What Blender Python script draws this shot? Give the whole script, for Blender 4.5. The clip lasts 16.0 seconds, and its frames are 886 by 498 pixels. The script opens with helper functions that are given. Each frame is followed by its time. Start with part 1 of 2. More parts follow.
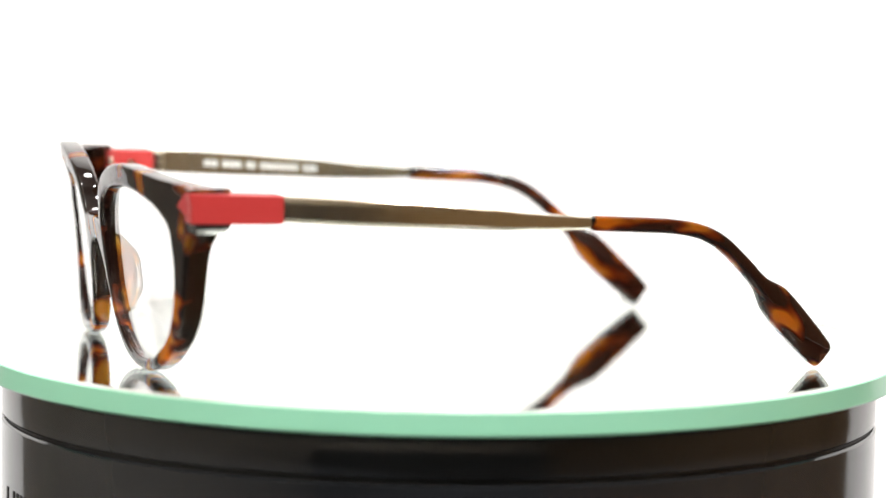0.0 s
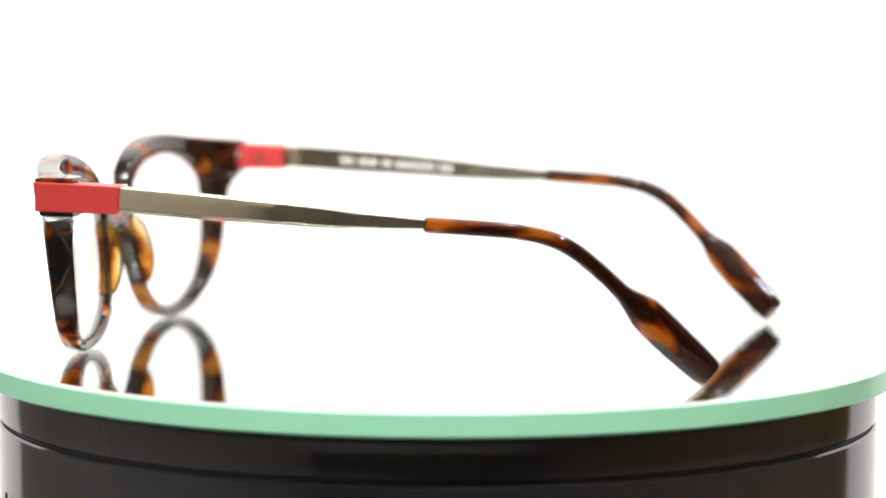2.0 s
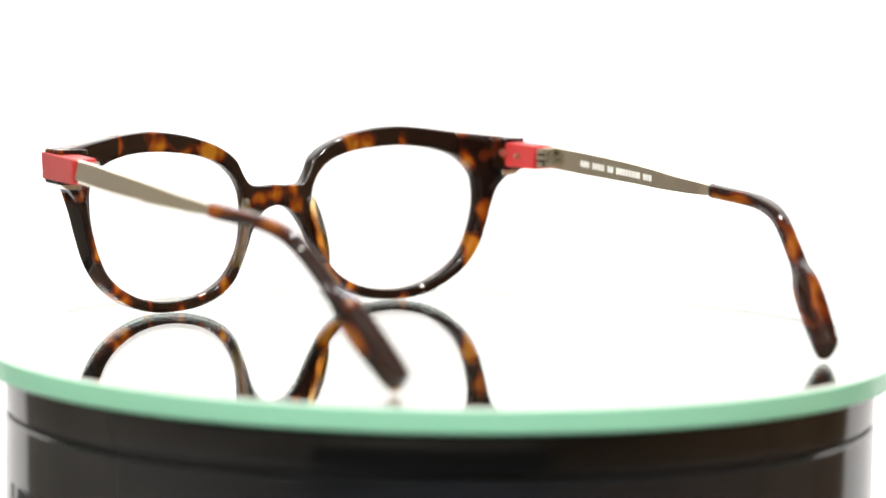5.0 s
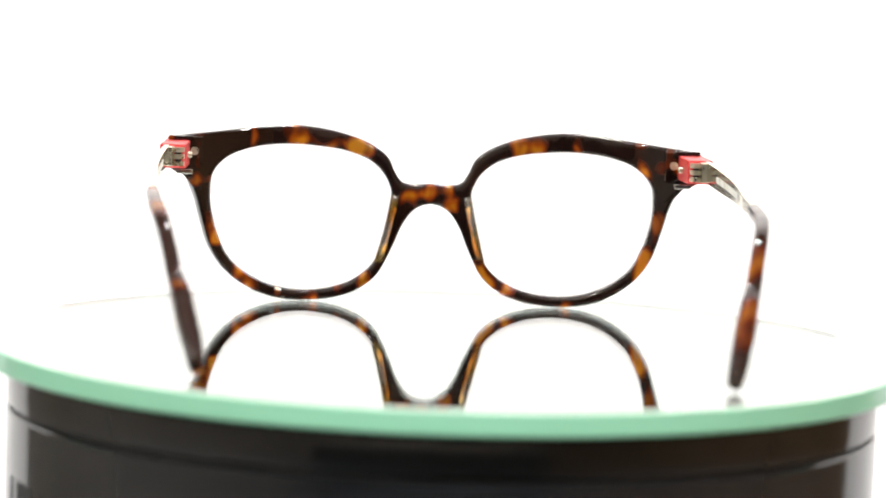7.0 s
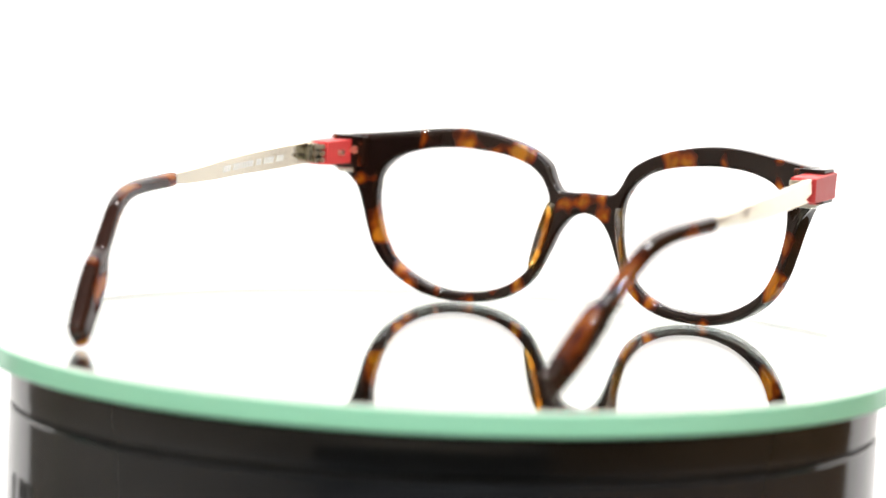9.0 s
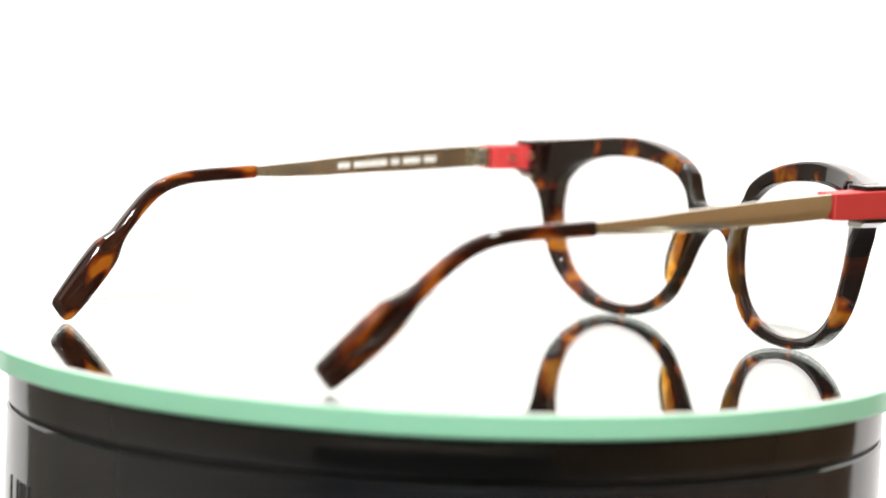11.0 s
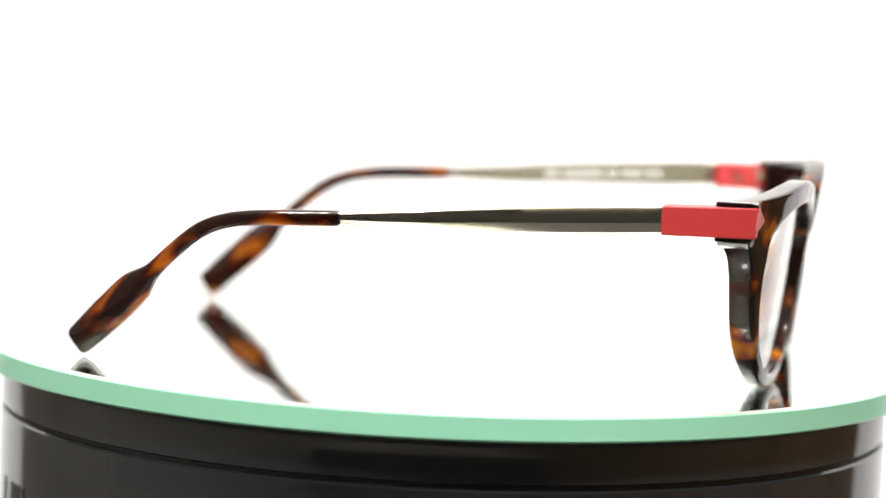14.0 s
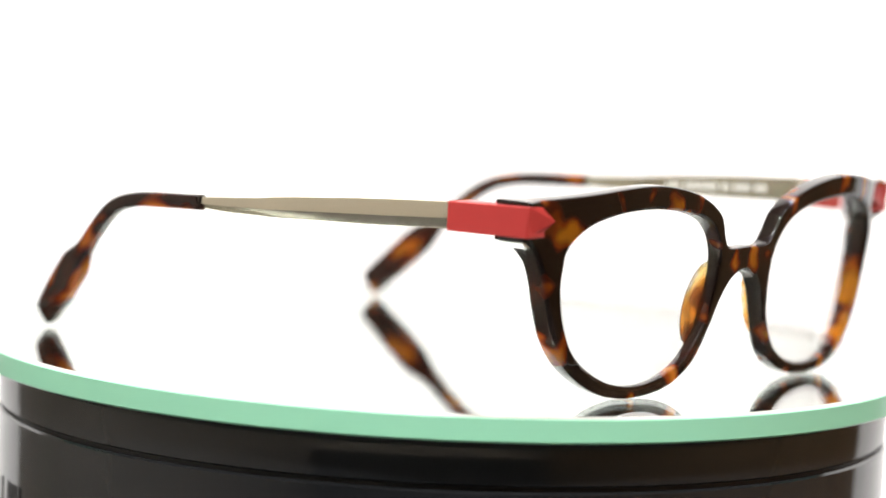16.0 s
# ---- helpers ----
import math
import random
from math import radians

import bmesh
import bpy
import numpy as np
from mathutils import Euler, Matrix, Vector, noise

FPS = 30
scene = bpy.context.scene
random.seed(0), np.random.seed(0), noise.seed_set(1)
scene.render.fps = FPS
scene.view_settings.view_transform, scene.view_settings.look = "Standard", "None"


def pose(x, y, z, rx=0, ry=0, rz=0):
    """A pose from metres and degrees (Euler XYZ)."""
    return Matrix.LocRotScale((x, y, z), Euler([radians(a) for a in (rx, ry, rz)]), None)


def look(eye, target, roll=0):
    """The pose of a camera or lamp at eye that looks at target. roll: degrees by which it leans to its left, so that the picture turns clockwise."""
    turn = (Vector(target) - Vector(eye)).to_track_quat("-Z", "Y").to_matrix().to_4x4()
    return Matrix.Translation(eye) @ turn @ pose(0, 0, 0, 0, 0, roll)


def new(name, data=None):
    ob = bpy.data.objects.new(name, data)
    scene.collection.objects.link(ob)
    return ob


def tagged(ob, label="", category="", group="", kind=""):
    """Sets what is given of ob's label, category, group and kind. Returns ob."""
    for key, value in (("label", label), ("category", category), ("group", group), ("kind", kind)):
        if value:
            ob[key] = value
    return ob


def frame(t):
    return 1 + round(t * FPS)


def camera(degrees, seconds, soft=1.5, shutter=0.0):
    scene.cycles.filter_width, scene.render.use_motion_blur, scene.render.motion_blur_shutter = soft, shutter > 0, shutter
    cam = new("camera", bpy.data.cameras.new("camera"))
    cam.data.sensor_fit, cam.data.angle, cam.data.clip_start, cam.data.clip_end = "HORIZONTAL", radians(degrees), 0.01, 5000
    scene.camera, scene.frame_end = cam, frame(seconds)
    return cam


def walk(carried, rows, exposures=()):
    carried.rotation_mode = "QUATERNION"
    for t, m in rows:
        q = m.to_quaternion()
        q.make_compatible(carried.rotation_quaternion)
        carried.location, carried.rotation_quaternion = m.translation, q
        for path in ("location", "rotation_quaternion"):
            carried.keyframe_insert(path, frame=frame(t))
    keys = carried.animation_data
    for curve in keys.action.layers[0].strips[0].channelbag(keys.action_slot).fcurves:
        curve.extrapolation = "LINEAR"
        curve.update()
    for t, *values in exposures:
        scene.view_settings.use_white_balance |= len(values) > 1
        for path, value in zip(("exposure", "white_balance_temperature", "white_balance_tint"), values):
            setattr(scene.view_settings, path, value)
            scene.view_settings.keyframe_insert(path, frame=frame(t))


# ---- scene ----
VIEW = [  # seconds, distance, yaw, pitch, roll
    (0.0, 0.7686, -0.25, 5.78, 0.87),
    (0.5, 0.7664, -0.23, 5.80, 0.73),
    (1.0, 0.7665, -0.22, 5.80, 0.58),
    (1.5, 0.7665, -0.23, 5.79, 0.39),
    (2.0, 0.7661, -0.20, 5.79, 0.25),
    (2.5, 0.7659, -0.20, 5.80, 0.20),
    (3.0, 0.7667, -0.21, 5.80, 0.22),
    (5.5, 0.7756, -0.29, 5.73, 1.16),
    (6.0, 0.7754, -0.31, 5.72, 1.38),
    (6.5, 0.7739, -0.33, 5.74, 1.70),
    (7.0, 0.7733, -0.36, 5.74, 2.08),
    (7.5, 0.7715, -0.38, 5.75, 2.33),
    (8.0, 0.7720, -0.35, 5.75, 2.43),
    (8.5, 0.7747, -0.35, 5.74, 2.45),
    (9.0, 0.7746, -0.41, 5.73, 2.42),
    (11.5, 0.7653, -0.44, 5.80, 2.53),
    (12.0, 0.7627, -0.44, 5.81, 2.56),
    (12.5, 0.7617, -0.45, 5.81, 2.56),
    (13.0, 0.7620, -0.42, 5.83, 2.55),
    (13.5, 0.7622, -0.41, 5.83, 2.56),
    (14.0, 0.7609, -0.42, 5.84, 2.56),
    (14.5, 0.7602, -0.43, 5.85, 2.59),
    (15.0, 0.7600, -0.43, 5.85, 2.60),
    (15.5, 0.7586, -0.41, 5.86, 2.62),
    (16.0, 0.7577, -0.41, 5.87, 2.70),
]
TURN = [103.26 - 7.363 * k for k in range(33)]  # degrees of the turntable, every half second
CAM_X, CAM_HEIGHT = 0.0038, 0.1006
cam = camera(15.89, 16.0, soft=1.5)
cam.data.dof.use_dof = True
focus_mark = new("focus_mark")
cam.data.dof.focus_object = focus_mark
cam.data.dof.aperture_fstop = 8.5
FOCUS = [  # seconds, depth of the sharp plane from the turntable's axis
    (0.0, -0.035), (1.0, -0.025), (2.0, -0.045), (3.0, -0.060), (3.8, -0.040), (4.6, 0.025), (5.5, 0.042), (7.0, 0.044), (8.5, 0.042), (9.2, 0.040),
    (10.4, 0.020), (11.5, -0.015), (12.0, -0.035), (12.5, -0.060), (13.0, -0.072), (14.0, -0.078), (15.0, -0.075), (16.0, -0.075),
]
walk(cam, [(t, pose(CAM_X, -d, CAM_HEIGHT, 90 - pitch, 0, -yaw) @ pose(0, 0, 0, 0, 0, roll)) for t, d, yaw, pitch, roll in VIEW])

# ---- light ----
world = bpy.data.worlds.new("studio")
scene.world = world
world.use_nodes = True
world.node_tree.nodes["Background"].inputs[0].default_value = (0.5, 0.5, 0.5, 1)
world.node_tree.nodes["Background"].inputs[1].default_value = 0.05


def small_lamp(name, eye, target, watts, size, color=(1, 0.97, 0.93)):
    data = bpy.data.lights.new(name, "AREA")
    data.shape, data.size, data.energy, data.color = "DISK", size, watts, color
    ob = new(name, data)
    ob.matrix_basis = look(eye, target)
    return ob


small_lamp("spot_lamp", (-0.42, -0.55, 0.80), (0, 0, 0), 4.9, 0.08)
small_lamp("spot_lamp", (0.45, -0.50, 0.85), (0, 0, 0), 7.8, 0.08)
small_lamp("spot_lamp", (0.05, 0.20, 0.95), (0, 0, 0), 6.0, 0.10)
# Unseen uplight, added to brighten the ceiling and the cream walls
small_lamp("added_uplight", (-0.55, -1.25, 0.95), (-0.55, -1.25, 2.0), 25.0, 0.4)
scene.view_settings.exposure = 0.0


# ---- materials ----
def material(name, color=(0.5, 0.5, 0.5), rough=0.5, metal=0.0, **more):
    mat = bpy.data.materials.new(name)
    mat.use_nodes = True
    b = mat.node_tree.nodes["Principled BSDF"]
    b.inputs["Base Color"].default_value = (*color, 1)
    b.inputs["Roughness"].default_value = rough
    b.inputs["Metallic"].default_value = metal
    for key, value in more.items():
        b.inputs[key.replace("_", " ")].default_value = value
    return mat


def node(mat, kind, **inputs):
    n = mat.node_tree.nodes.new(kind)
    for key, value in inputs.items():
        n.inputs[key].default_value = value
    return n


def ramp(mat, source, stops):
    r = mat.node_tree.nodes.new("ShaderNodeValToRGB")
    el = r.color_ramp.elements
    while len(el) < len(stops):
        el.new(0.5)
    for e, (at, c) in zip(el, stops):
        e.position, e.color = at, (*c, 1)
    mat.node_tree.links.new(source, r.inputs[0])
    return r


def worn(mat, scale=60, low=0.8, high=1.2, bump=0.0, fine=900):
    """Gentle variation of roughness and, if wanted, a fine relief."""
    nt = mat.node_tree
    b = nt.nodes["Principled BSDF"]
    co = nt.nodes.new("ShaderNodeTexCoord")
    n1 = node(mat, "ShaderNodeTexNoise", Scale=scale, Detail=4.0)
    nt.links.new(co.outputs["Object"], n1.inputs["Vector"])
    mp = nt.nodes.new("ShaderNodeMapRange")
    rough = b.inputs["Roughness"].default_value
    mp.inputs[3].default_value, mp.inputs[4].default_value = rough * low, rough * high
    nt.links.new(n1.outputs["Fac"], mp.inputs[0])
    nt.links.new(mp.outputs[0], b.inputs["Roughness"])
    if bump:
        n2 = node(mat, "ShaderNodeTexNoise", Scale=fine, Detail=3.0)
        nt.links.new(co.outputs["Object"], n2.inputs["Vector"])
        bp = node(mat, "ShaderNodeBump", Strength=bump, Distance=0.0002)
        nt.links.new(n2.outputs["Fac"], bp.inputs["Height"])
        nt.links.new(bp.outputs[0], b.inputs["Normal"])
    return mat


def tortoise(name, stretch, scale, amount, dark=(0.016, 0.007, 0.005), mid=(0.060, 0.013, 0.006), warm=(0.36, 0.085, 0.008), light=(0.82, 0.36, 0.025), clear=0.08, grain="Object"):
    """Acetate: near-black brown with translucent amber flecks under a polished surface."""
    mat = material(name, (0.02, 0.01, 0.006), 0.035, 0.0, IOR=1.5)
    nt = mat.node_tree
    b, out = nt.nodes["Principled BSDF"], nt.nodes["Material Output"]
    co = nt.nodes.new("ShaderNodeTexCoord")
    mp = nt.nodes.new("ShaderNodeMapping")
    mp.vector_type = "TEXTURE"
    mp.inputs["Scale"].default_value = tuple(1 / c for c in stretch)
    nt.links.new(co.outputs[grain], mp.inputs["Vector"])
    big = node(mat, "ShaderNodeTexNoise", Scale=scale, Detail=1.5, Roughness=0.4, Distortion=0.25)
    nt.links.new(mp.outputs[0], big.inputs["Vector"])
    flecks = ramp(mat, big.outputs["Fac"], [
        (0.0, tuple(0.65 * c for c in dark)), (amount - 0.07, dark), (amount - 0.02, mid), (amount + 0.025, warm), (amount + 0.09, light)])
    nt.links.new(flecks.outputs[0], b.inputs["Base Color"])
    glow = nt.nodes.new("ShaderNodeBsdfTranslucent")
    nt.links.new(flecks.outputs[0], glow.inputs["Color"])
    share = ramp(mat, big.outputs["Fac"], [(amount - clear, (0, 0, 0)), (amount + 0.04, (0.75, 0.75, 0.75))])
    mix = nt.nodes.new("ShaderNodeMixShader")
    nt.links.new(share.outputs[0], mix.inputs[0])
    nt.links.new(b.outputs[0], mix.inputs[1])
    nt.links.new(glow.outputs[0], mix.inputs[2])
    shine = node(mat, "ShaderNodeBsdfGlossy", Roughness=0.06)
    fres = node(mat, "ShaderNodeFresnel", IOR=1.5)
    top = nt.nodes.new("ShaderNodeMixShader")
    keep = nt.nodes.new("ShaderNodeMath")
    keep.operation = "MULTIPLY"
    nt.links.new(fres.outputs[0], keep.inputs[0])
    nt.links.new(share.outputs[0], keep.inputs[1])
    nt.links.new(keep.outputs[0], top.inputs[0])
    nt.links.new(mix.outputs[0], top.inputs[1])
    nt.links.new(shine.outputs[0], top.inputs[2])
    nt.links.new(top.outputs[0], out.inputs["Surface"])
    return mat


TORTOISE = tortoise("tortoise_acetate", (1.0, 0.55, 0.75), 150, 0.592,
                    (0.009, 0.0035, 0.0025), (0.075, 0.012, 0.003), (0.40, 0.082, 0.006), (0.90, 0.36, 0.02), 0.06)
TORTOISE_TIP = tortoise("tortoise_acetate_tip", (0.42, 1.25, 1.0), 165, 0.57,
                        (0.020, 0.0045, 0.0025), (0.085, 0.013, 0.003), (0.31, 0.054, 0.005), (0.76, 0.25, 0.015), 0.16, "UV")
TORTOISE_PAD = material("clear_amber_acetate", (0.9, 0.8, 0.6), 0.06, 0.0, Transmission_Weight=0.92, IOR=1.42)
_co = TORTOISE_PAD.node_tree.nodes.new("ShaderNodeTexCoord")
_no = node(TORTOISE_PAD, "ShaderNodeTexNoise", Scale=110.0, Detail=2.0)
TORTOISE_PAD.node_tree.links.new(_co.outputs["Object"], _no.inputs["Vector"])
_sp = TORTOISE_PAD.node_tree.nodes.new("ShaderNodeSeparateXYZ")
TORTOISE_PAD.node_tree.links.new(_co.outputs["Object"], _sp.inputs[0])
_mr = node(TORTOISE_PAD, "ShaderNodeMapRange")
for _k, _v in enumerate((0.0055, 0.001, -0.045, 0.22)):
    _mr.inputs[_k + 1].default_value = _v
TORTOISE_PAD.node_tree.links.new(_sp.outputs[1], _mr.inputs[0])
_ad = TORTOISE_PAD.node_tree.nodes.new("ShaderNodeMath")
TORTOISE_PAD.node_tree.links.new(_no.outputs["Fac"], _ad.inputs[0])
TORTOISE_PAD.node_tree.links.new(_mr.outputs[0], _ad.inputs[1])
_ra = ramp(TORTOISE_PAD, _ad.outputs[0], [(0.36, (0.13, 0.03, 0.008)), (0.44, (0.62, 0.22, 0.02)), (0.52, (0.92, 0.55, 0.10)), (0.60, (0.97, 0.95, 0.92))])
TORTOISE_PAD.node_tree.links.new(_ra.outputs[0], TORTOISE_PAD.node_tree.nodes["Principled BSDF"].inputs["Base Color"])
RED = worn(material("red_lacquer", (0.58, 0.046, 0.047), 0.42), 300, 0.8, 1.2, 0.05, 4000)
GOLD = worn(material("champagne_metal", (0.75, 0.705, 0.59), 0.16, 1.0), 200, 0.7, 1.3)
STEEL = worn(material("hinge_steel", (0.70, 0.65, 0.53), 0.28, 1.0), 300)
SILVER = worn(material("polished_silver", (0.80, 0.80, 0.80), 0.14, 1.0), 300)
COLLAR = worn(material("dark_collar_metal", (0.11, 0.10, 0.09), 0.25, 1.0), 300)
ENGRAVED = material("white_print", (0.86, 0.86, 0.84), 0.4)
MIRROR = worn(material("mirror_silver", (0.95, 0.955, 0.945), 0.012, 1.0), 20)
SHEET = bpy.data.materials.new("float_glass")
SHEET.use_nodes = True
_nt = SHEET.node_tree
_nt.nodes.remove(_nt.nodes["Principled BSDF"])
_g = _nt.nodes.new("ShaderNodeBsdfGlass")
_g.inputs["IOR"].default_value, _g.inputs["Roughness"].default_value = 1.5, 0.0
_g.inputs["Color"].default_value = (0.968, 0.982, 0.972, 1)
_nt.links.new(_g.outputs[0], _nt.nodes["Material Output"].inputs["Surface"])
MINT = worn(material("mint_glass_edge", (0.385, 0.87, 0.63), 0.22, 0.0), 40, 0.8, 1.2, 0.03)
BEVEL = worn(material("ground_glass_bevel", (0.55, 0.58, 0.54), 0.35), 80)
PLASTIC = worn(material("black_gloss_plastic", (0.0175, 0.0195, 0.023), 0.09), 40, 0.5, 1.8, 0.04, 130)
GROOVE = material("black_groove", (0.004, 0.004, 0.004), 0.5)
PRINT = material("dull_black_print", (0.01, 0.01, 0.01), 0.6)
LENS = bpy.data.materials.new("clear_lens")
LENS.use_nodes = True
_nt = LENS.node_tree
_nt.nodes.remove(_nt.nodes["Principled BSDF"])
_g = _nt.nodes.new("ShaderNodeBsdfGlass")
_g.inputs["IOR"].default_value, _g.inputs["Roughness"].default_value = 1.45, 0.0
_g.inputs["Color"].default_value = (0.955, 0.95, 0.95, 1)
_nt.links.new(_g.outputs[0], _nt.nodes["Material Output"].inputs["Surface"])
PAPER = worn(material("glowing_white_backdrop", (0.86, 0.86, 0.86), 0.8), 12)
# Emission makes the sheet glow; there is no lamp behind it
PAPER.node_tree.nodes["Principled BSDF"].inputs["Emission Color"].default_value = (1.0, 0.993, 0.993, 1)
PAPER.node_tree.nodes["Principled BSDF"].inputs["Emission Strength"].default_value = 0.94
# Colours for the unseen added walls and ceiling, picked for the arms' reflections
BROWN = worn(material("brown_wall", (0.34, 0.215, 0.11), 0.7), 5, 0.9, 1.1, 0.1, 80)
BEIGE = worn(material("cream_wall", (0.74, 0.70, 0.62), 0.8), 5, 0.9, 1.1, 0.1, 80)
CHARCOAL = worn(material("charcoal_wall", (0.05, 0.05, 0.05), 0.8), 5, 0.9, 1.1, 0.1, 80)
CEILING = worn(material("white_ceiling", (0.80, 0.79, 0.77), 0.8), 5, 0.9, 1.1, 0.1, 80)
WALL = worn(material("grey_wall", (0.50, 0.49, 0.47), 0.8), 5, 0.9, 1.1, 0.1, 80)
DARK = worn(material("dark_carpet", (0.06, 0.058, 0.055), 0.9), 5, 0.9, 1.1, 0.2, 300)


# ---- builders ----
def part(name, bm, mat, parent=None, label="", smooth=True, bevel=0.0, segments=3, angle=35):
    bmesh.ops.recalc_face_normals(bm, faces=bm.faces)
    me = bpy.data.meshes.new(name)
    bm.to_mesh(me)
    bm.free()
    me.materials.append(mat)
    ob = new(name, me)
    if parent:
        ob.parent = parent
    if label:
        tagged(ob, label)
    if smooth:
        for p in me.polygons:
            p.use_smooth = True
        me.set_sharp_from_angle(angle=radians(38))
    if bevel:
        m = ob.modifiers.new("bevel", "BEVEL")
        m.width, m.segments, m.limit_method, m.angle_limit, m.harden_normals = bevel, segments, "ANGLE", radians(angle), False
    return ob


def box_bm(x0, x1, y0, y1, z0, z1):
    bm = bmesh.new()
    bmesh.ops.create_cube(bm, size=1, matrix=Matrix.LocRotScale(
        ((x0 + x1) / 2, (y0 + y1) / 2, (z0 + z1) / 2), None, (abs(x1 - x0), abs(y1 - y0), abs(z1 - z0))))
    return bm


def lathe_bm(profile, steps=256):
    """Spin (radius, z) pairs about the z axis."""
    bm = bmesh.new()
    rings = []
    for r, z in profile:
        if r < 1e-7:
            rings.append([bm.verts.new((0, 0, z))])
        else:
            rings.append([bm.verts.new((r * math.cos(2 * math.pi * k / steps), r * math.sin(2 * math.pi * k / steps), z)) for k in range(steps)])
    for a, b in zip(rings, rings[1:]):
        for k in range(steps):
            j = (k + 1) % steps
            if len(a) == 1:
                bm.faces.new((a[0], b[k], b[j]))
            elif len(b) == 1:
                bm.faces.new((a[k], b[0], a[j]))
            else:
                bm.faces.new((a[k], b[k], b[j], a[j]))
    return bm


def cyl_bm(p, axis, radius, length, steps=20):
    bm = bmesh.new()
    m = Matrix.Translation(p) @ Vector(axis).to_track_quat("Z", "Y").to_matrix().to_4x4()
    bmesh.ops.create_cone(bm, cap_ends=True, segments=steps, radius1=radius, radius2=radius, depth=length, matrix=m)
    return bm


def spline(points, per, closed=False, corners=()):
    """Catmull-Rom through 2D points; corners keep their corner."""
    n, out = len(points), []
    for i in range(n if closed else n - 1):
        def at(k):
            return points[k % n] if closed else points[min(max(k, 0), n - 1)]
        p0, p1, p2, p3 = at(i - 1), at(i), at(i + 1), at(i + 2)
        if i in corners:
            p0 = p1
        if (i + 1) in corners:
            p3 = p2
        for k in range(per):
            t = k / per
            out.append(tuple(0.5 * (2 * b + (c - a) * t + (2 * a - 5 * b + 4 * c - d) * t * t + (3 * b - a - 3 * c + d) * t ** 3)
                             for a, b, c, d in zip(p0, p1, p2, p3)))
    if not closed:
        out.append(points[-1])
    return out


# ---- the studio ----
def studio():
    tagged(part("floor", box_bm(-1.3, 1.1, -2.2, 1.8, -0.86, -0.80), DARK), "dark carpeted floor of the photo studio", "floor", kind="structure")
    # Unseen room shell, added so that arms and base have tones to reflect
    for name, b, mat, tint in (("wall_north", (-1.36, 1.16, 1.8, 1.86, -0.86, 1.7), WALL, "grey"), ("wall_south", (-1.36, 1.16, -2.26, -2.2, 0.48, 1.7), BEIGE, "cream"),
                               ("wall_south_dark", (-1.36, 1.16, -2.26, -2.197, -0.86, 0.48), CHARCOAL, "charcoal"),
                               ("wall_east", (1.1, 1.16, -2.2, 1.8, -0.86, 1.7), BROWN, "brown"), ("wall_west", (-1.36, -1.3, -2.2, 1.8, -0.86, 1.7), BEIGE, "cream")):
        tagged(part(name, box_bm(*b), mat), "plain %s painted studio wall" % tint, "wall", kind="structure")
    tagged(part("ceiling", box_bm(-1.36, 1.16, -2.26, 1.86, 1.7, 1.76), CEILING), "unseen plain white ceiling, added to bounce light", "ceiling", kind="structure")
    table = tagged(new("shooting_table"), "dark shooting table under the turntable", "table")
    part("tabletop", box_bm(-0.30, 0.30, -0.30, 0.09, -0.1365, -0.11), DARK, table, bevel=0.003)
    for x in (-0.27, 0.27):
        for y in (-0.27, 0.06):
            part("leg", box_bm(x - 0.02, x + 0.02, y - 0.02, y + 0.02, -0.80, -0.1365), DARK, table, bevel=0.002)
    # a white sheet behind the table; its own glow stands in for lighting
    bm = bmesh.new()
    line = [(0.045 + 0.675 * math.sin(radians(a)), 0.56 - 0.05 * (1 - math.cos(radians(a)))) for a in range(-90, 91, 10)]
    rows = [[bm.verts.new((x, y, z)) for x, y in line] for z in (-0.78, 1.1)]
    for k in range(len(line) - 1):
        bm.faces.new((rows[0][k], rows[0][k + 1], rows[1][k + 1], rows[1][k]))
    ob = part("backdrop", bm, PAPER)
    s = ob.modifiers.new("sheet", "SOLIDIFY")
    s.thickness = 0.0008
    tagged(ob, "seamless white studio backdrop, made to glow by itself", "backdrop", kind="structure")


studio()


# ---- turntable ----
def turntable_base():
    base = tagged(new("turntable_base"), "round glossy black plastic turntable base", "turntable")
    base.location = (0, 0, -0.11)
    up = 0.11
    part("top_ring", lathe_bm([(0, up - 0.0056), (0.1035, up - 0.0056), (0.1052, up - 0.0062), (0.1060, up - 0.0075), (0.1060, up - 0.0154), (0.1056, up - 0.0158), (0, up - 0.0158)]),
         PLASTIC, base)
    part("groove", lathe_bm([(0, up - 0.0156), (0.1048, up - 0.0156), (0.1048, up - 0.0170), (0, up - 0.0170)]), GROOVE, base)
    part("body", lathe_bm([(0, up - 0.0168), (0.1056, up - 0.0168), (0.1061, up - 0.0173), (0.1061, 0.003), (0.105, 0.0008), (0.1035, 0), (0, 0)]), PLASTIC, base)
    # worn lettering on the side, too dull to read
    for a, w, h in ((-71.6, 0.0012, 0.010), (-68.0, 0.0010, 0.007), (-66.4, 0.0012, 0.007), (-64.9, 0.0012, 0.007), (-63.2, 0.0014, 0.007)):
        bm = box_bm(-w / 2, w / 2, -0.0001, 0.0001, -h, 0)
        bmesh.ops.transform(bm, matrix=pose(0, 0, 0, 0, 0, a) @ pose(0, -0.1062, up - 0.0315), verts=bm.verts)
        part("letter_bar", bm, PRINT, base, smooth=False)
    return base


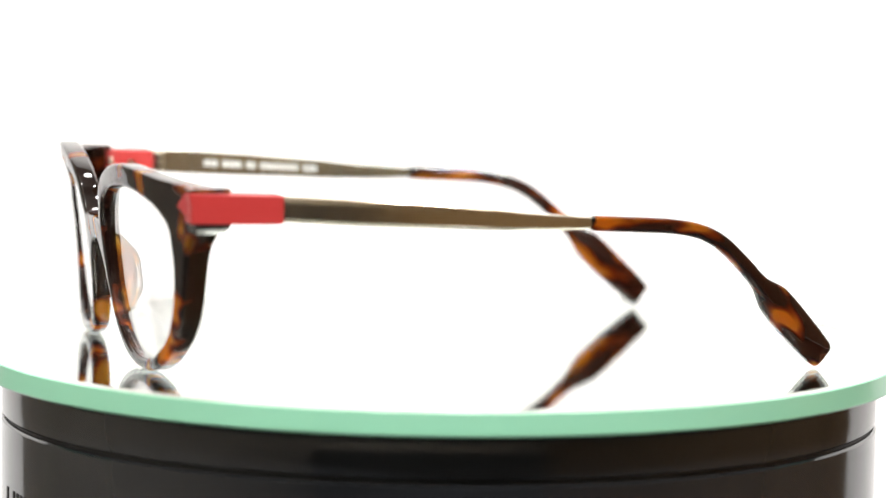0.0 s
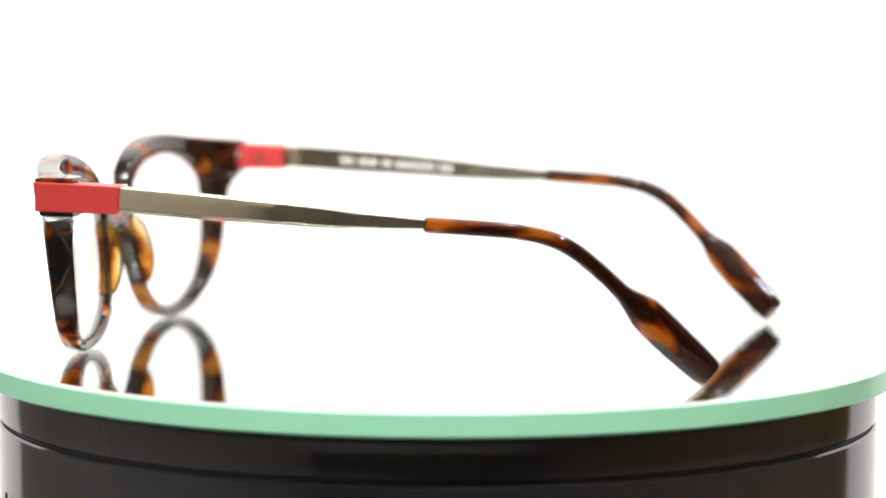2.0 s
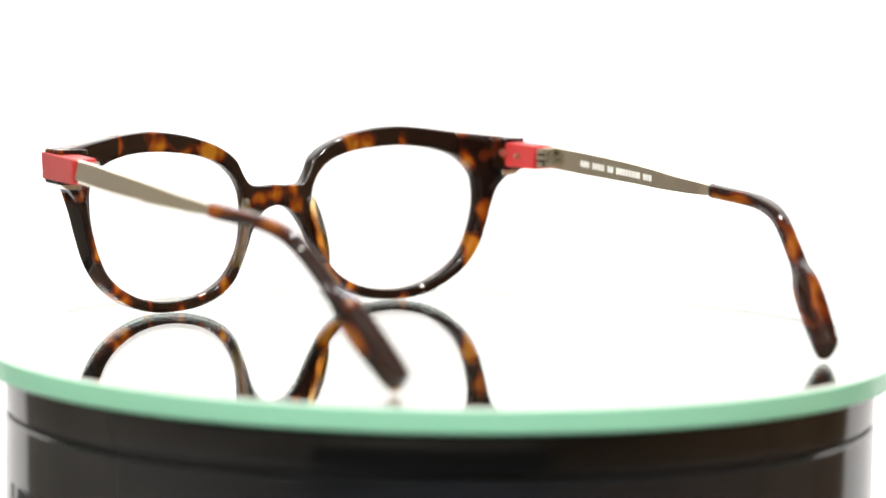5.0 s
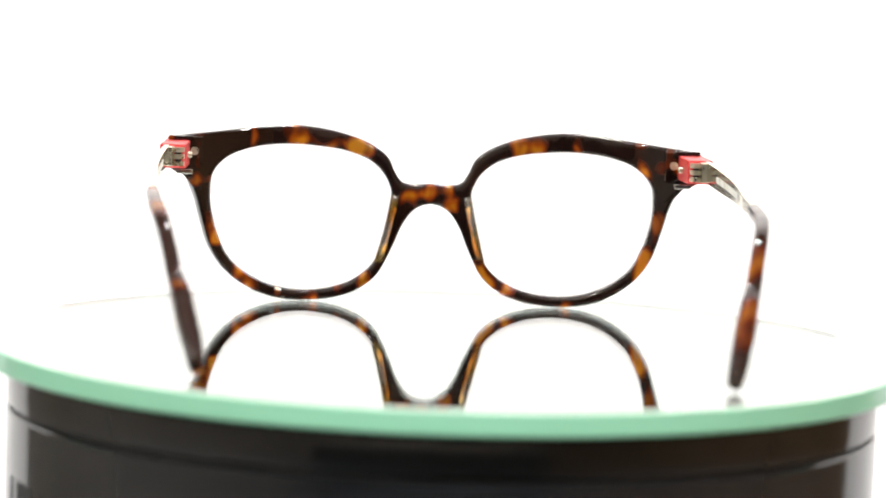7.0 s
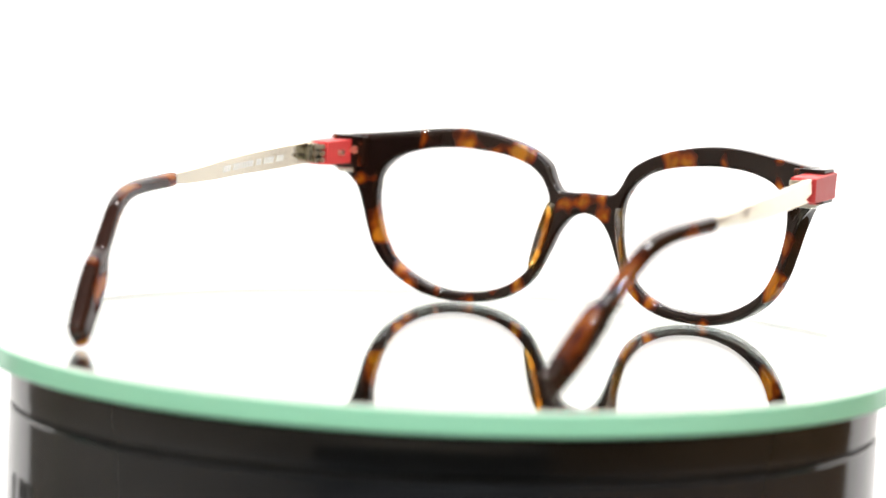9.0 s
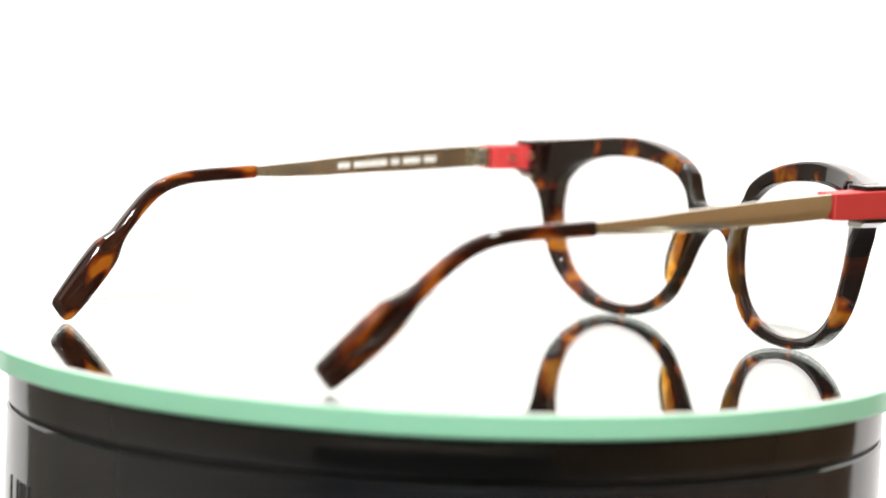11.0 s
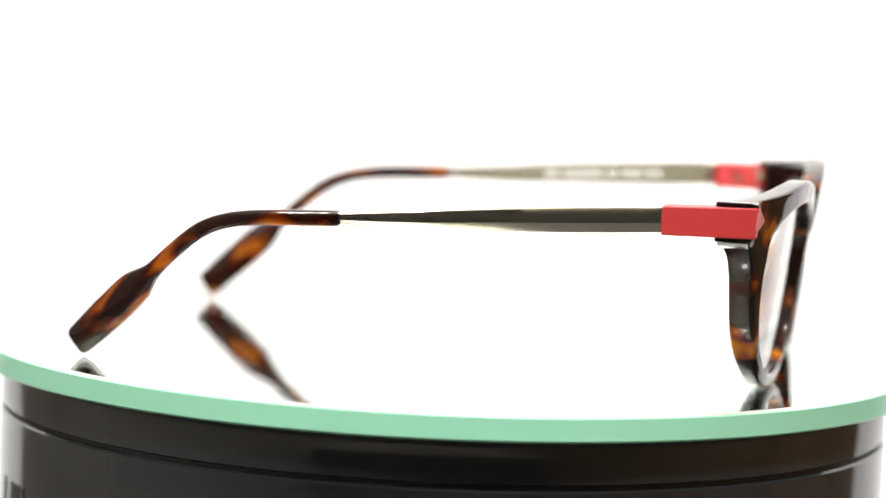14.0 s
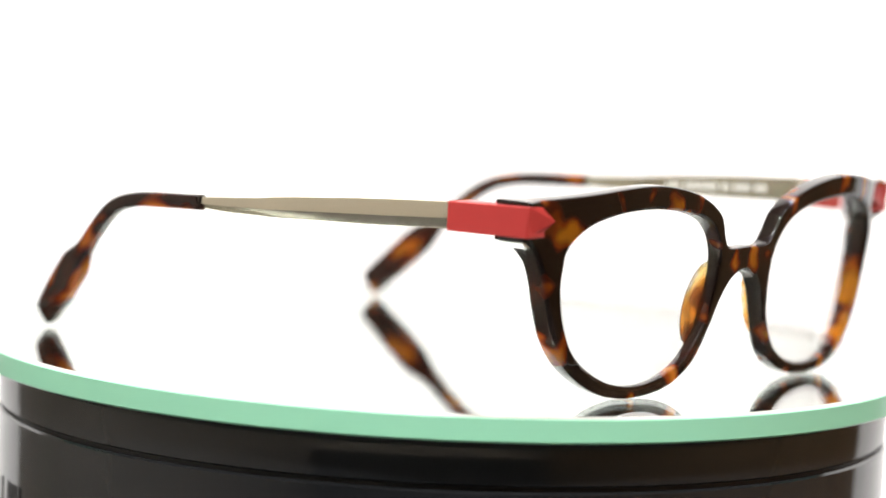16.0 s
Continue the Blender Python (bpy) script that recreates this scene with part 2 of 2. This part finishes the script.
def mirror_plate():
    plate = tagged(new("mirror_plate"), "round mirror plate with a mint green edge on the turntable", "mirror")
    plate.location = (0, 0, -0.0056)
    r, up = 0.1116, 0.0056
    glass = part("glass_sheet", lathe_bm([(0, up), (r - 0.0017, up), (r - 0.0017, up - 0.0046), (0, up - 0.0046)]), SHEET, plate, "thick clear mirror glass")
    glass.visible_shadow = False
    part("silver_back", lathe_bm([(0, up - 0.00465), (r - 0.0017, up - 0.00465), (r - 0.0017, 0.0001), (0, 0.0001)]), MIRROR, plate)
    part("bevel_ring", lathe_bm([(r - 0.0017, up), (r - 0.0008, up - 0.00002), (r - 0.0003, up - 0.0003), (r - 0.0003, up - 0.0004), (r - 0.0017, up - 0.0004), (r - 0.0017, up)]), BEVEL, plate, "thin ground grey bevel")
    part("glass_edge", lathe_bm([(r - 0.0016, up - 0.0003), (r - 0.0004, up - 0.0003), (r, up - 0.0005), (r, 0.0004), (r - 0.0004, 0), (r - 0.0016, 0), (r - 0.0016, up - 0.0003)]), MINT, plate, "mint green glass edge")
    return plate


turntable_base()
plate = mirror_plate()

# ---- eyeglasses: millimetres, u across, v to the front, z up ----
MM = 0.001


def back(u, z):
    """The back face of the front: tilted, and bent round at its ends."""
    return 3.7 + 0.117 * z - 6e-7 * min(abs(u), 66.0) ** 4


def thick(u, z):
    """The front is thicker at the brow and at its ends than at its foot."""
    return 4.0 + 0.022 * z + 1e-7 * min(abs(u), 66.0) ** 4


def flare(u, z, depth):
    """The lower outer edge spreads a little towards the front."""
    def ease(t):
        t = min(max(t, 0.0), 1.0)
        return t * t * (3 - 2 * t)
    w = 1.1 * ease((abs(u) - 28) / 24) * ease((38 - z) / 8) * depth / 4.5
    return u + math.copysign(w, u), z - 0.12 * w * ease(z / 6)


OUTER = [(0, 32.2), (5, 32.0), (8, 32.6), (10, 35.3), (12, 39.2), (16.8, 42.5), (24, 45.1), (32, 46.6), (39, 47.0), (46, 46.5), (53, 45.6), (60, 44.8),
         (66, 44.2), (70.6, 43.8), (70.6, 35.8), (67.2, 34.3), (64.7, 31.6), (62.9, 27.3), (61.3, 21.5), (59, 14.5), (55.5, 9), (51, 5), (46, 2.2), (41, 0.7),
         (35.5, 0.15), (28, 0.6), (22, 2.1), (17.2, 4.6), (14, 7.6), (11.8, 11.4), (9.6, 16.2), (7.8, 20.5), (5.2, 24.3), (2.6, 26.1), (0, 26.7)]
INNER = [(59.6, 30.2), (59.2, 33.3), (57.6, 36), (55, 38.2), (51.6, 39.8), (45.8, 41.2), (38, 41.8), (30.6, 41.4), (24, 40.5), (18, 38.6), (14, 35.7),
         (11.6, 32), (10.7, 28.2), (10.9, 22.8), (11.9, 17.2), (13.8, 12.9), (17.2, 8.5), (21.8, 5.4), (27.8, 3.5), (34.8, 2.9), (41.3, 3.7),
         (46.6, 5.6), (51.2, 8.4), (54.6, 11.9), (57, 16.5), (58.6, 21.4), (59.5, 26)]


def inset(pts, d, inward):
    """A closed outline moved by d along its normals, towards its inside or away from it."""
    n = len(pts)
    area = sum(pts[k][0] * pts[(k + 1) % n][1] - pts[(k + 1) % n][0] * pts[k][1] for k in range(n))
    turn = (1 if area > 0 else -1) * (1 if inward else -1)
    out = []
    for k in range(n):
        (x0, z0), (x1, z1) = pts[k - 1], pts[(k + 1) % n]
        dx, dz = x1 - x0, z1 - z0
        size = math.hypot(dx, dz) or 1.0
        out.append((pts[k][0] - turn * d * dz / size, pts[k][1] + turn * d * dx / size))
    return out


def rim_front(parent, r=0.95, steps=5):
    """Two rims and a bridge in one piece, every edge rounded by r."""
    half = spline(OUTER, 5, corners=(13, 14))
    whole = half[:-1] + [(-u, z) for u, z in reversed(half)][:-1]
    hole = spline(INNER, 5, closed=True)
    bm = bmesh.new()
    caps = [[], []]
    for pts, inward in ((whole, True), (hole, False), ([(-u, z) for u, z in hole], False)):
        rings = []
        for j in range(2 * steps + 2):
            a = radians(90 * (j if j <= steps else 2 * steps + 1 - j) / steps)
            depth = r * (1 - math.cos(a))
            ring = []
            for u, z in inset(pts, r * (1 - math.sin(a)), inward):
                at = depth if j <= steps else thick(u, z) - depth
                uu, zz = flare(u, z, at) if inward else (u, z)
                ring.append(bm.verts.new((uu * MM, (back(u, z) + at) * MM, zz * MM)))
            rings.append(ring)
        n = len(pts)
        for p, q in zip(rings, rings[1:]):
            for k in range(n):
                bm.faces.new((p[k], q[k], q[(k + 1) % n], p[(k + 1) % n]))
        for cap, ring in zip(caps, (rings[0], rings[-1])):
            cap += [bm.edges.get((ring[k], ring[(k + 1) % n])) for k in range(n)]
    for cap, at_front in zip(caps, (False, True)):
        done = bmesh.ops.triangle_fill(bm, use_beauty=True, use_dissolve=False, normal=(0, 1, 0), edges=cap)
        faces = [f for f in done["geom"] if isinstance(f, bmesh.types.BMFace)]
        edge_verts = {v for e in cap for v in e.verts}
        # short triangles that follow the bent faces closely
        for _ in range(4):
            inside = {e for f in faces for e in f.edges} - set(cap)
            long_edges = [e for e in inside if e.calc_length() > 1.9 * MM]
            if not long_edges:
                break
            marked = set(bm.faces) - set(faces)
            bmesh.ops.subdivide_edges(bm, edges=long_edges, cuts=1)
            faces = [f for f in bm.faces if f not in marked]
            faces = bmesh.ops.triangulate(bm, faces=faces)["faces"]
            inner_edges = list({e for f in faces for e in f.edges} - set(cap))
            bmesh.ops.beautify_fill(bm, faces=faces, edges=inner_edges, method="ANGLE")
            faces = [f for f in bm.faces if f not in marked]
        for v in {v for f in faces for v in f.verts} - edge_verts:
            u, z = v.co.x / MM, v.co.z / MM
            if at_front:
                u -= flare(u, z, thick(u, z))[0] - u
            v.co.y = (back(u, z) + (thick(u, z) if at_front else 0.0)) * MM
    return part("front_frame", bm, TORTOISE, parent, "polished dark tortoiseshell acetate front")


def lens(parent, side):
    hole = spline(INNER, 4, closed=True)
    cu, cz = 35.0, 22.5
    bm = bmesh.new()
    rings = []
    for off in (0.9, 2.3):
        layer = []
        for s in (1.012, 0.75, 0.5, 0.25):
            layer.append([bm.verts.new((side * (cu + (u - cu) * s) * MM, (back(cu + (u - cu) * s, cz + (z - cz) * s) + off) * MM,
                                        (cz + (z - cz) * s) * MM)) for u, z in hole])
        layer.append([bm.verts.new((side * cu * MM, (back(cu, cz) + off) * MM, cz * MM))])
        rings.append(layer)
    n = len(hole)
    for layer in rings:
        for a, b in zip(layer, layer[1:]):
            for k in range(n):
                j = (k + 1) % n
                bm.faces.new((a[k], b[0], a[j]) if len(b) == 1 else (a[k], b[k], b[j], a[j]))
    for k in range(n):
        j = (k + 1) % n
        bm.faces.new((rings[0][0][k], rings[1][0][k], rings[1][0][j], rings[0][0][j]))
    ob = part("lens", bm, LENS, parent, "clear uncoated spectacle lens")
    ob.visible_shadow = False
    return ob


def nose_pad(parent, side):
    """A fin of the same acetate that leans back from the rim beside the bridge."""
    bm = bmesh.new()
    n, m = 16, 12
    grid = []
    for i in range(n + 1):
        s = i / n
        z = 29.5 - 19.5 * s
        u = 8.3 + 4.4 * s ** 1.2
        reach = 9.8 * s ** 0.5 * (1 - s) ** 0.55 + 0.05
        ring = []
        for k in range(m):
            a = 2 * math.pi * k / m
            along, across = math.cos(a), math.sin(a)
            depth = reach * (0.5 - 0.5 * along)
            wide = 1.3 - 0.45 * depth / 4.9
            uu = u + 1.3 + wide * across + 0.10 * depth
            ring.append(bm.verts.new((side * uu * MM, (back(uu, z) + 1.2 - depth) * MM, z * MM)))
        grid.append(ring)
    for a, b in zip(grid, grid[1:]):
        for k in range(m):
            bm.faces.new((a[k], b[k], b[(k + 1) % m], a[(k + 1) % m]))
    bm.faces.new(grid[0])
    bm.faces.new(list(reversed(grid[-1])))
    return part("nose_pad", bm, TORTOISE_PAD, parent)


def prism_bm(outline, y0, y1, side):
    """A (u, z) outline drawn out along v; y0 and y1 are functions of u and z."""
    bm = bmesh.new()
    a = [bm.verts.new((side * u * MM, y0(u, z) * MM, z * MM)) for u, z in outline]
    b = [bm.verts.new((side * u * MM, y1(u, z) * MM, z * MM)) for u, z in outline]
    bm.faces.new(a)
    bm.faces.new(list(reversed(b)))
    for k in range(len(a)):
        j = (k + 1) % len(a)
        bm.faces.new((a[k], a[j], b[j], b[k]))
    return bm


def hexa_bm(quad0, y0, quad1, y1, side):
    """A six-sided block between two (u, z) quads."""
    bm = bmesh.new()
    a = [bm.verts.new((side * u * MM, y0 * MM, z * MM)) for u, z in quad0]
    b = [bm.verts.new((side * u * MM, y1 * MM, z * MM)) for u, z in quad1]
    bm.faces.new(a)
    bm.faces.new(list(reversed(b)))
    for k in range(4):
        j = (k + 1) % 4
        bm.faces.new((a[k], a[j], b[j], b[k]))
    return bm


def sweep_bm(stations, side, power=3.0, steps=20):
    """Skin over stations (u, v, z, half_height, half_width), the sections square to the line and rounded."""
    bm = bmesh.new()
    grain = bm.loops.layers.uv.new("grain")
    rings, lies, run = [], {}, 0.0
    for i, (u, v, z, hh, hw) in enumerate(stations):
        if i:
            run += math.dist(stations[i - 1][:3], (u, v, z))
        a, b = stations[max(i - 1, 0)], stations[min(i + 1, len(stations) - 1)]
        d = Vector((b[0] - a[0], b[1] - a[1], b[2] - a[2])).normalized()
        out = Vector((1, 0, 0))
        out = (out - d * out.dot(d)).normalized()
        up = d.cross(out)
        if up.z < 0:
            up = -up
        ring = []
        for k in range(steps):
            t = 2 * math.pi * (k + 0.5) / steps
            c, s = math.cos(t), math.sin(t)
            cc, ss = math.copysign(abs(c) ** (2 / power), c), math.copysign(abs(s) ** (2 / power), s)
            p = Vector((u, v, z)) + out * (cc * hw) + up * (ss * hh)
            ring.append(bm.verts.new((side * p.x * MM, p.y * MM, p.z * MM)))
            lies[ring[-1]] = ((run + 37 * side) * MM, (ss * hh + 0.6 * cc) * MM)
        rings.append(ring)
    for a, b in zip(rings, rings[1:]):
        for k in range(steps):
            bm.faces.new((a[k], b[k], b[(k + 1) % steps], a[(k + 1) % steps]))
    bm.faces.new(rings[0])
    bm.faces.new(list(reversed(rings[-1])))
    for f in bm.faces:
        for corner in f.loops:
            corner[grain].uv = lies[corner.vert]
    return bm


def dense(stations, per=6):
    return spline(stations, per)


def temple(parent, side):
    def set_back(name, bm, *rest, **more):
        """A part of the temple, 2.3 mm further back than drawn."""
        bmesh.ops.translate(bm, vec=(0, -2.3 * MM, 0), verts=bm.verts)
        return part(name, bm, *rest, **more)

    # end piece of the front: two acetate shelves that hold the red block
    def shelf(z0, z1):
        return prism_bm([(64.2, z0), (70.9, z0), (70.9, z1), (64.2, z1)], lambda u, z: -2.7, lambda u, z: 5.2, side)
    set_back("end_shelf", shelf(42.9, 44.0), TORTOISE, parent, bevel=0.0003)
    set_back("end_shelf", shelf(35.3, 36.4), TORTOISE, parent, bevel=0.0003)
    set_back("end_rib", prism_bm([(64.2, 33.8), (68.3, 33.8), (70.3, 35.25), (64.2, 35.25)], lambda u, z: -2.3, lambda u, z: 4.4, side), SILVER, parent, "polished silver rib under the red block", bevel=0.0003)
    set_back("end_wall", prism_bm([(61.8, 35.4), (66.6, 35.4), (66.6, 43.8), (61.8, 43.8)], lambda u, z: -2.5 + 0.8 * max(0.0, 64.0 - u), lambda u, z: 5.0, side), TORTOISE, parent, bevel=0.0004)
    gusset, rows = bmesh.new(), []
    for k in range(9):
        t = k / 8
        z = 35.6 - 6.0 * t
        out = 70.4 - 6.6 * t ** 0.6
        rear = -4.9 + (back(63, z) + 5.1) * t ** 0.65
        rows.append([gusset.verts.new((side * u * MM, v * MM, z * MM)) for u, v in ((out - 2.3, rear), (out, rear), (out, back(63, z) + 1.5), (out - 2.3, back(63, z) + 1.5))])
    for a, b in zip(rows, rows[1:]):
        for k in range(4):
            gusset.faces.new((a[k], b[k], b[(k + 1) % 4], a[(k + 1) % 4]))
    gusset.faces.new(rows[0])
    gusset.faces.new(list(reversed(rows[-1])))
    part("end_gusset", gusset, TORTOISE, parent, bevel=0.0004, angle=50)
    block = set_back("red_block", hexa_bm([(66.0, 36.2), (72.8, 36.2), (72.8, 42.5), (66.0, 42.5)], -14.0,
                                      [(64.6, 36.3), (71.2, 36.3), (71.2, 43.0), (64.6, 43.0)], 6.2, side), RED, parent, "matt coral red metal block", bevel=0.0003)
    part("arrow_tip", prism_bm([(71.2, 36.5), (71.2, 42.9), (67.0, 42.9), (63.4, 39.7), (67.0, 36.5)],
                               lambda u, z: back(u, z) + thick(u, z) - 1.0, lambda u, z: back(u, z) + thick(u, z) + 0.12, side), RED, block)
    set_back("screw", cyl_bm((side * 65.0 * MM, -8.0 * MM, 39.4 * MM), (1, 0, 0), 0.0008, 0.0012), STEEL, block)
    set_back("rivet", cyl_bm((side * 63.9 * MM, -2.55 * MM, 40.0 * MM), (0, 1, 0), 0.0011, 0.0006), STEEL, parent, "small steel rivet")
    # hinge with knuckles
    hinge = set_back("hinge", hexa_bm([(69.4, 36.9), (71.0, 36.9), (71.0, 41.9), (69.4, 41.9)], -16.6,
                                  [(69.0, 36.8), (71.2, 36.8), (71.2, 42.1), (69.0, 42.1)], -13.9, side), STEEL, parent, "steel hinge", bevel=0.0002)
    # Pin coloured near black to paint shade into the gaps between the knuckles
    set_back("shaded_hinge_pin", cyl_bm((side * 67.9 * MM, -15.6 * MM, 39.4 * MM), (0, 0, 1), 0.0008, 0.0046), GROOVE, hinge)
    for z in (37.6, 39.4, 41.2):
        set_back("knuckle", cyl_bm((side * 67.9 * MM, -15.6 * MM, z * MM), (0, 0, 1), 0.0016, 0.0012), STEEL, hinge)
    # the flat metal arm
    roll, chamfer = (0.10, -0.70) if side < 0 else (0.055, -0.22)  # both arms are twisted a little, their outsides upwards
    arm_bm, rings = bmesh.new(), []
    for u, v, z, hh, hw in dense([
            (71.4, -14.1, 39.5, 2.85, 0.8), (72.1, -25, 38.9, 2.9, 0.8), (72.8, -37.5, 38.2, 2.8, 0.8), (73.2, -50, 37.5, 2.55, 0.8),
            (73.1, -62, 36.7, 2.3, 0.8), (72.9, -68, 36.3, 2.0, 0.8), (72.7, -77, 35.9, 1.7, 0.8), (72.5, -85.4, 35.65, 1.25, 0.7)]):
        section = [(-1, -1), (-0.1, -1), (1, chamfer), (1, 0.3), (0.98, 0.9), (0.7, 1), (-1, 1)]
        rings.append([arm_bm.verts.new((side * (u + a * hw - roll * b * hh) * MM, v * MM, (z + b * hh) * MM)) for a, b in section])
    for a, b in zip(rings, rings[1:]):
        for k in range(7):
            arm_bm.faces.new((a[k], b[k], b[(k + 1) % 7], a[(k + 1) % 7]))
    arm_bm.faces.new(rings[0])
    arm_bm.faces.new(list(reversed(rings[-1])))
    arm = set_back("metal_arm", arm_bm, GOLD, parent, "polished champagne gold metal temple arm", bevel=0.00015, segments=2, angle=20)
    # white print on the inside of the arm, a bar for each character
    at = -28.6
    for count in (3, 4, 2, 8, 3):
        for _ in range(count):
            mid = at - 0.5
            z = 38.9 + 0.0595 * (mid + 25)
            u = 72.1 + 1.1 * min((mid + 25) / -25, 1.0) - 0.018 * max(0.0, -49.5 - mid)
            lean = 0.85 * roll
            quad = [(u - 0.83 + lean, z - 0.85), (u - 0.70 + lean, z - 0.85), (u - 0.70 - lean, z + 0.85), (u - 0.83 - lean, z + 0.85)]
            set_back("print_bar", hexa_bm(quad, at - 1.0, quad, at, side), ENGRAVED, arm, smooth=False)
            at -= 1.3
        at -= 1.2
    set_back("collar", sweep_bm([(72.5, -84.6, 35.65, 1.75, 1.2), (72.5, -85.2, 35.65, 1.75, 1.2)], side, 4.0), COLLAR, parent)
    set_back("ear_tip", sweep_bm(dense([
        (72.5, -85.2, 35.6, 1.55, 1.45), (72.45, -85.8, 35.6, 1.75, 1.6), (72.1, -92, 35.3, 1.75, 1.65), (71.7, -99, 34.95, 1.75, 1.7), (71.1, -105.2, 34.45, 1.72, 1.75),
        (70.1, -111.5, 33.15, 1.75, 1.8), (68.9, -117, 30.55, 1.8, 1.8), (67.3, -122.8, 25.75, 1.78, 1.85), (66.0, -127.6, 21.05, 1.95, 1.95),
        (65.0, -130.4, 18.4, 3.05, 2.2), (64.2, -132.6, 16.25, 3.85, 2.35), (62.6, -138, 10.85, 3.95, 2.45), (60.4, -144.9, 4.15, 3.5, 2.1), (59.9, -146.4, 2.8, 3.0, 1.6)], 5), side, 3.4, 24),
        TORTOISE_TIP, parent, "tortoiseshell acetate ear tip with a paddle end", bevel=0.0004, angle=50)


def eyeglasses():
    glasses = tagged(new("eyeglasses"), "tortoiseshell eyeglasses with red blocks and gold arms, open on the mirror", "eyeglasses")
    rim_front(glasses)
    for side in (-1, 1):
        lens(glasses, side)
        nose_pad(glasses, side)
        temple(glasses, side)
    return glasses


glasses = eyeglasses()


def motions():
    seat = pose(-0.00446, 0.07373, 0, 0, 0, 3.96)
    walk(glasses, [(0.5 * k, pose(0, 0, 0, 0, 0, a) @ seat) for k, a in enumerate(TURN)])
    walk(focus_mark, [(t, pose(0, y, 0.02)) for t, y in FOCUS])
    walk(plate, [(0.5 * k, pose(0, 0, -0.0056, 0, 0, a)) for k, a in enumerate(TURN)])


motions()
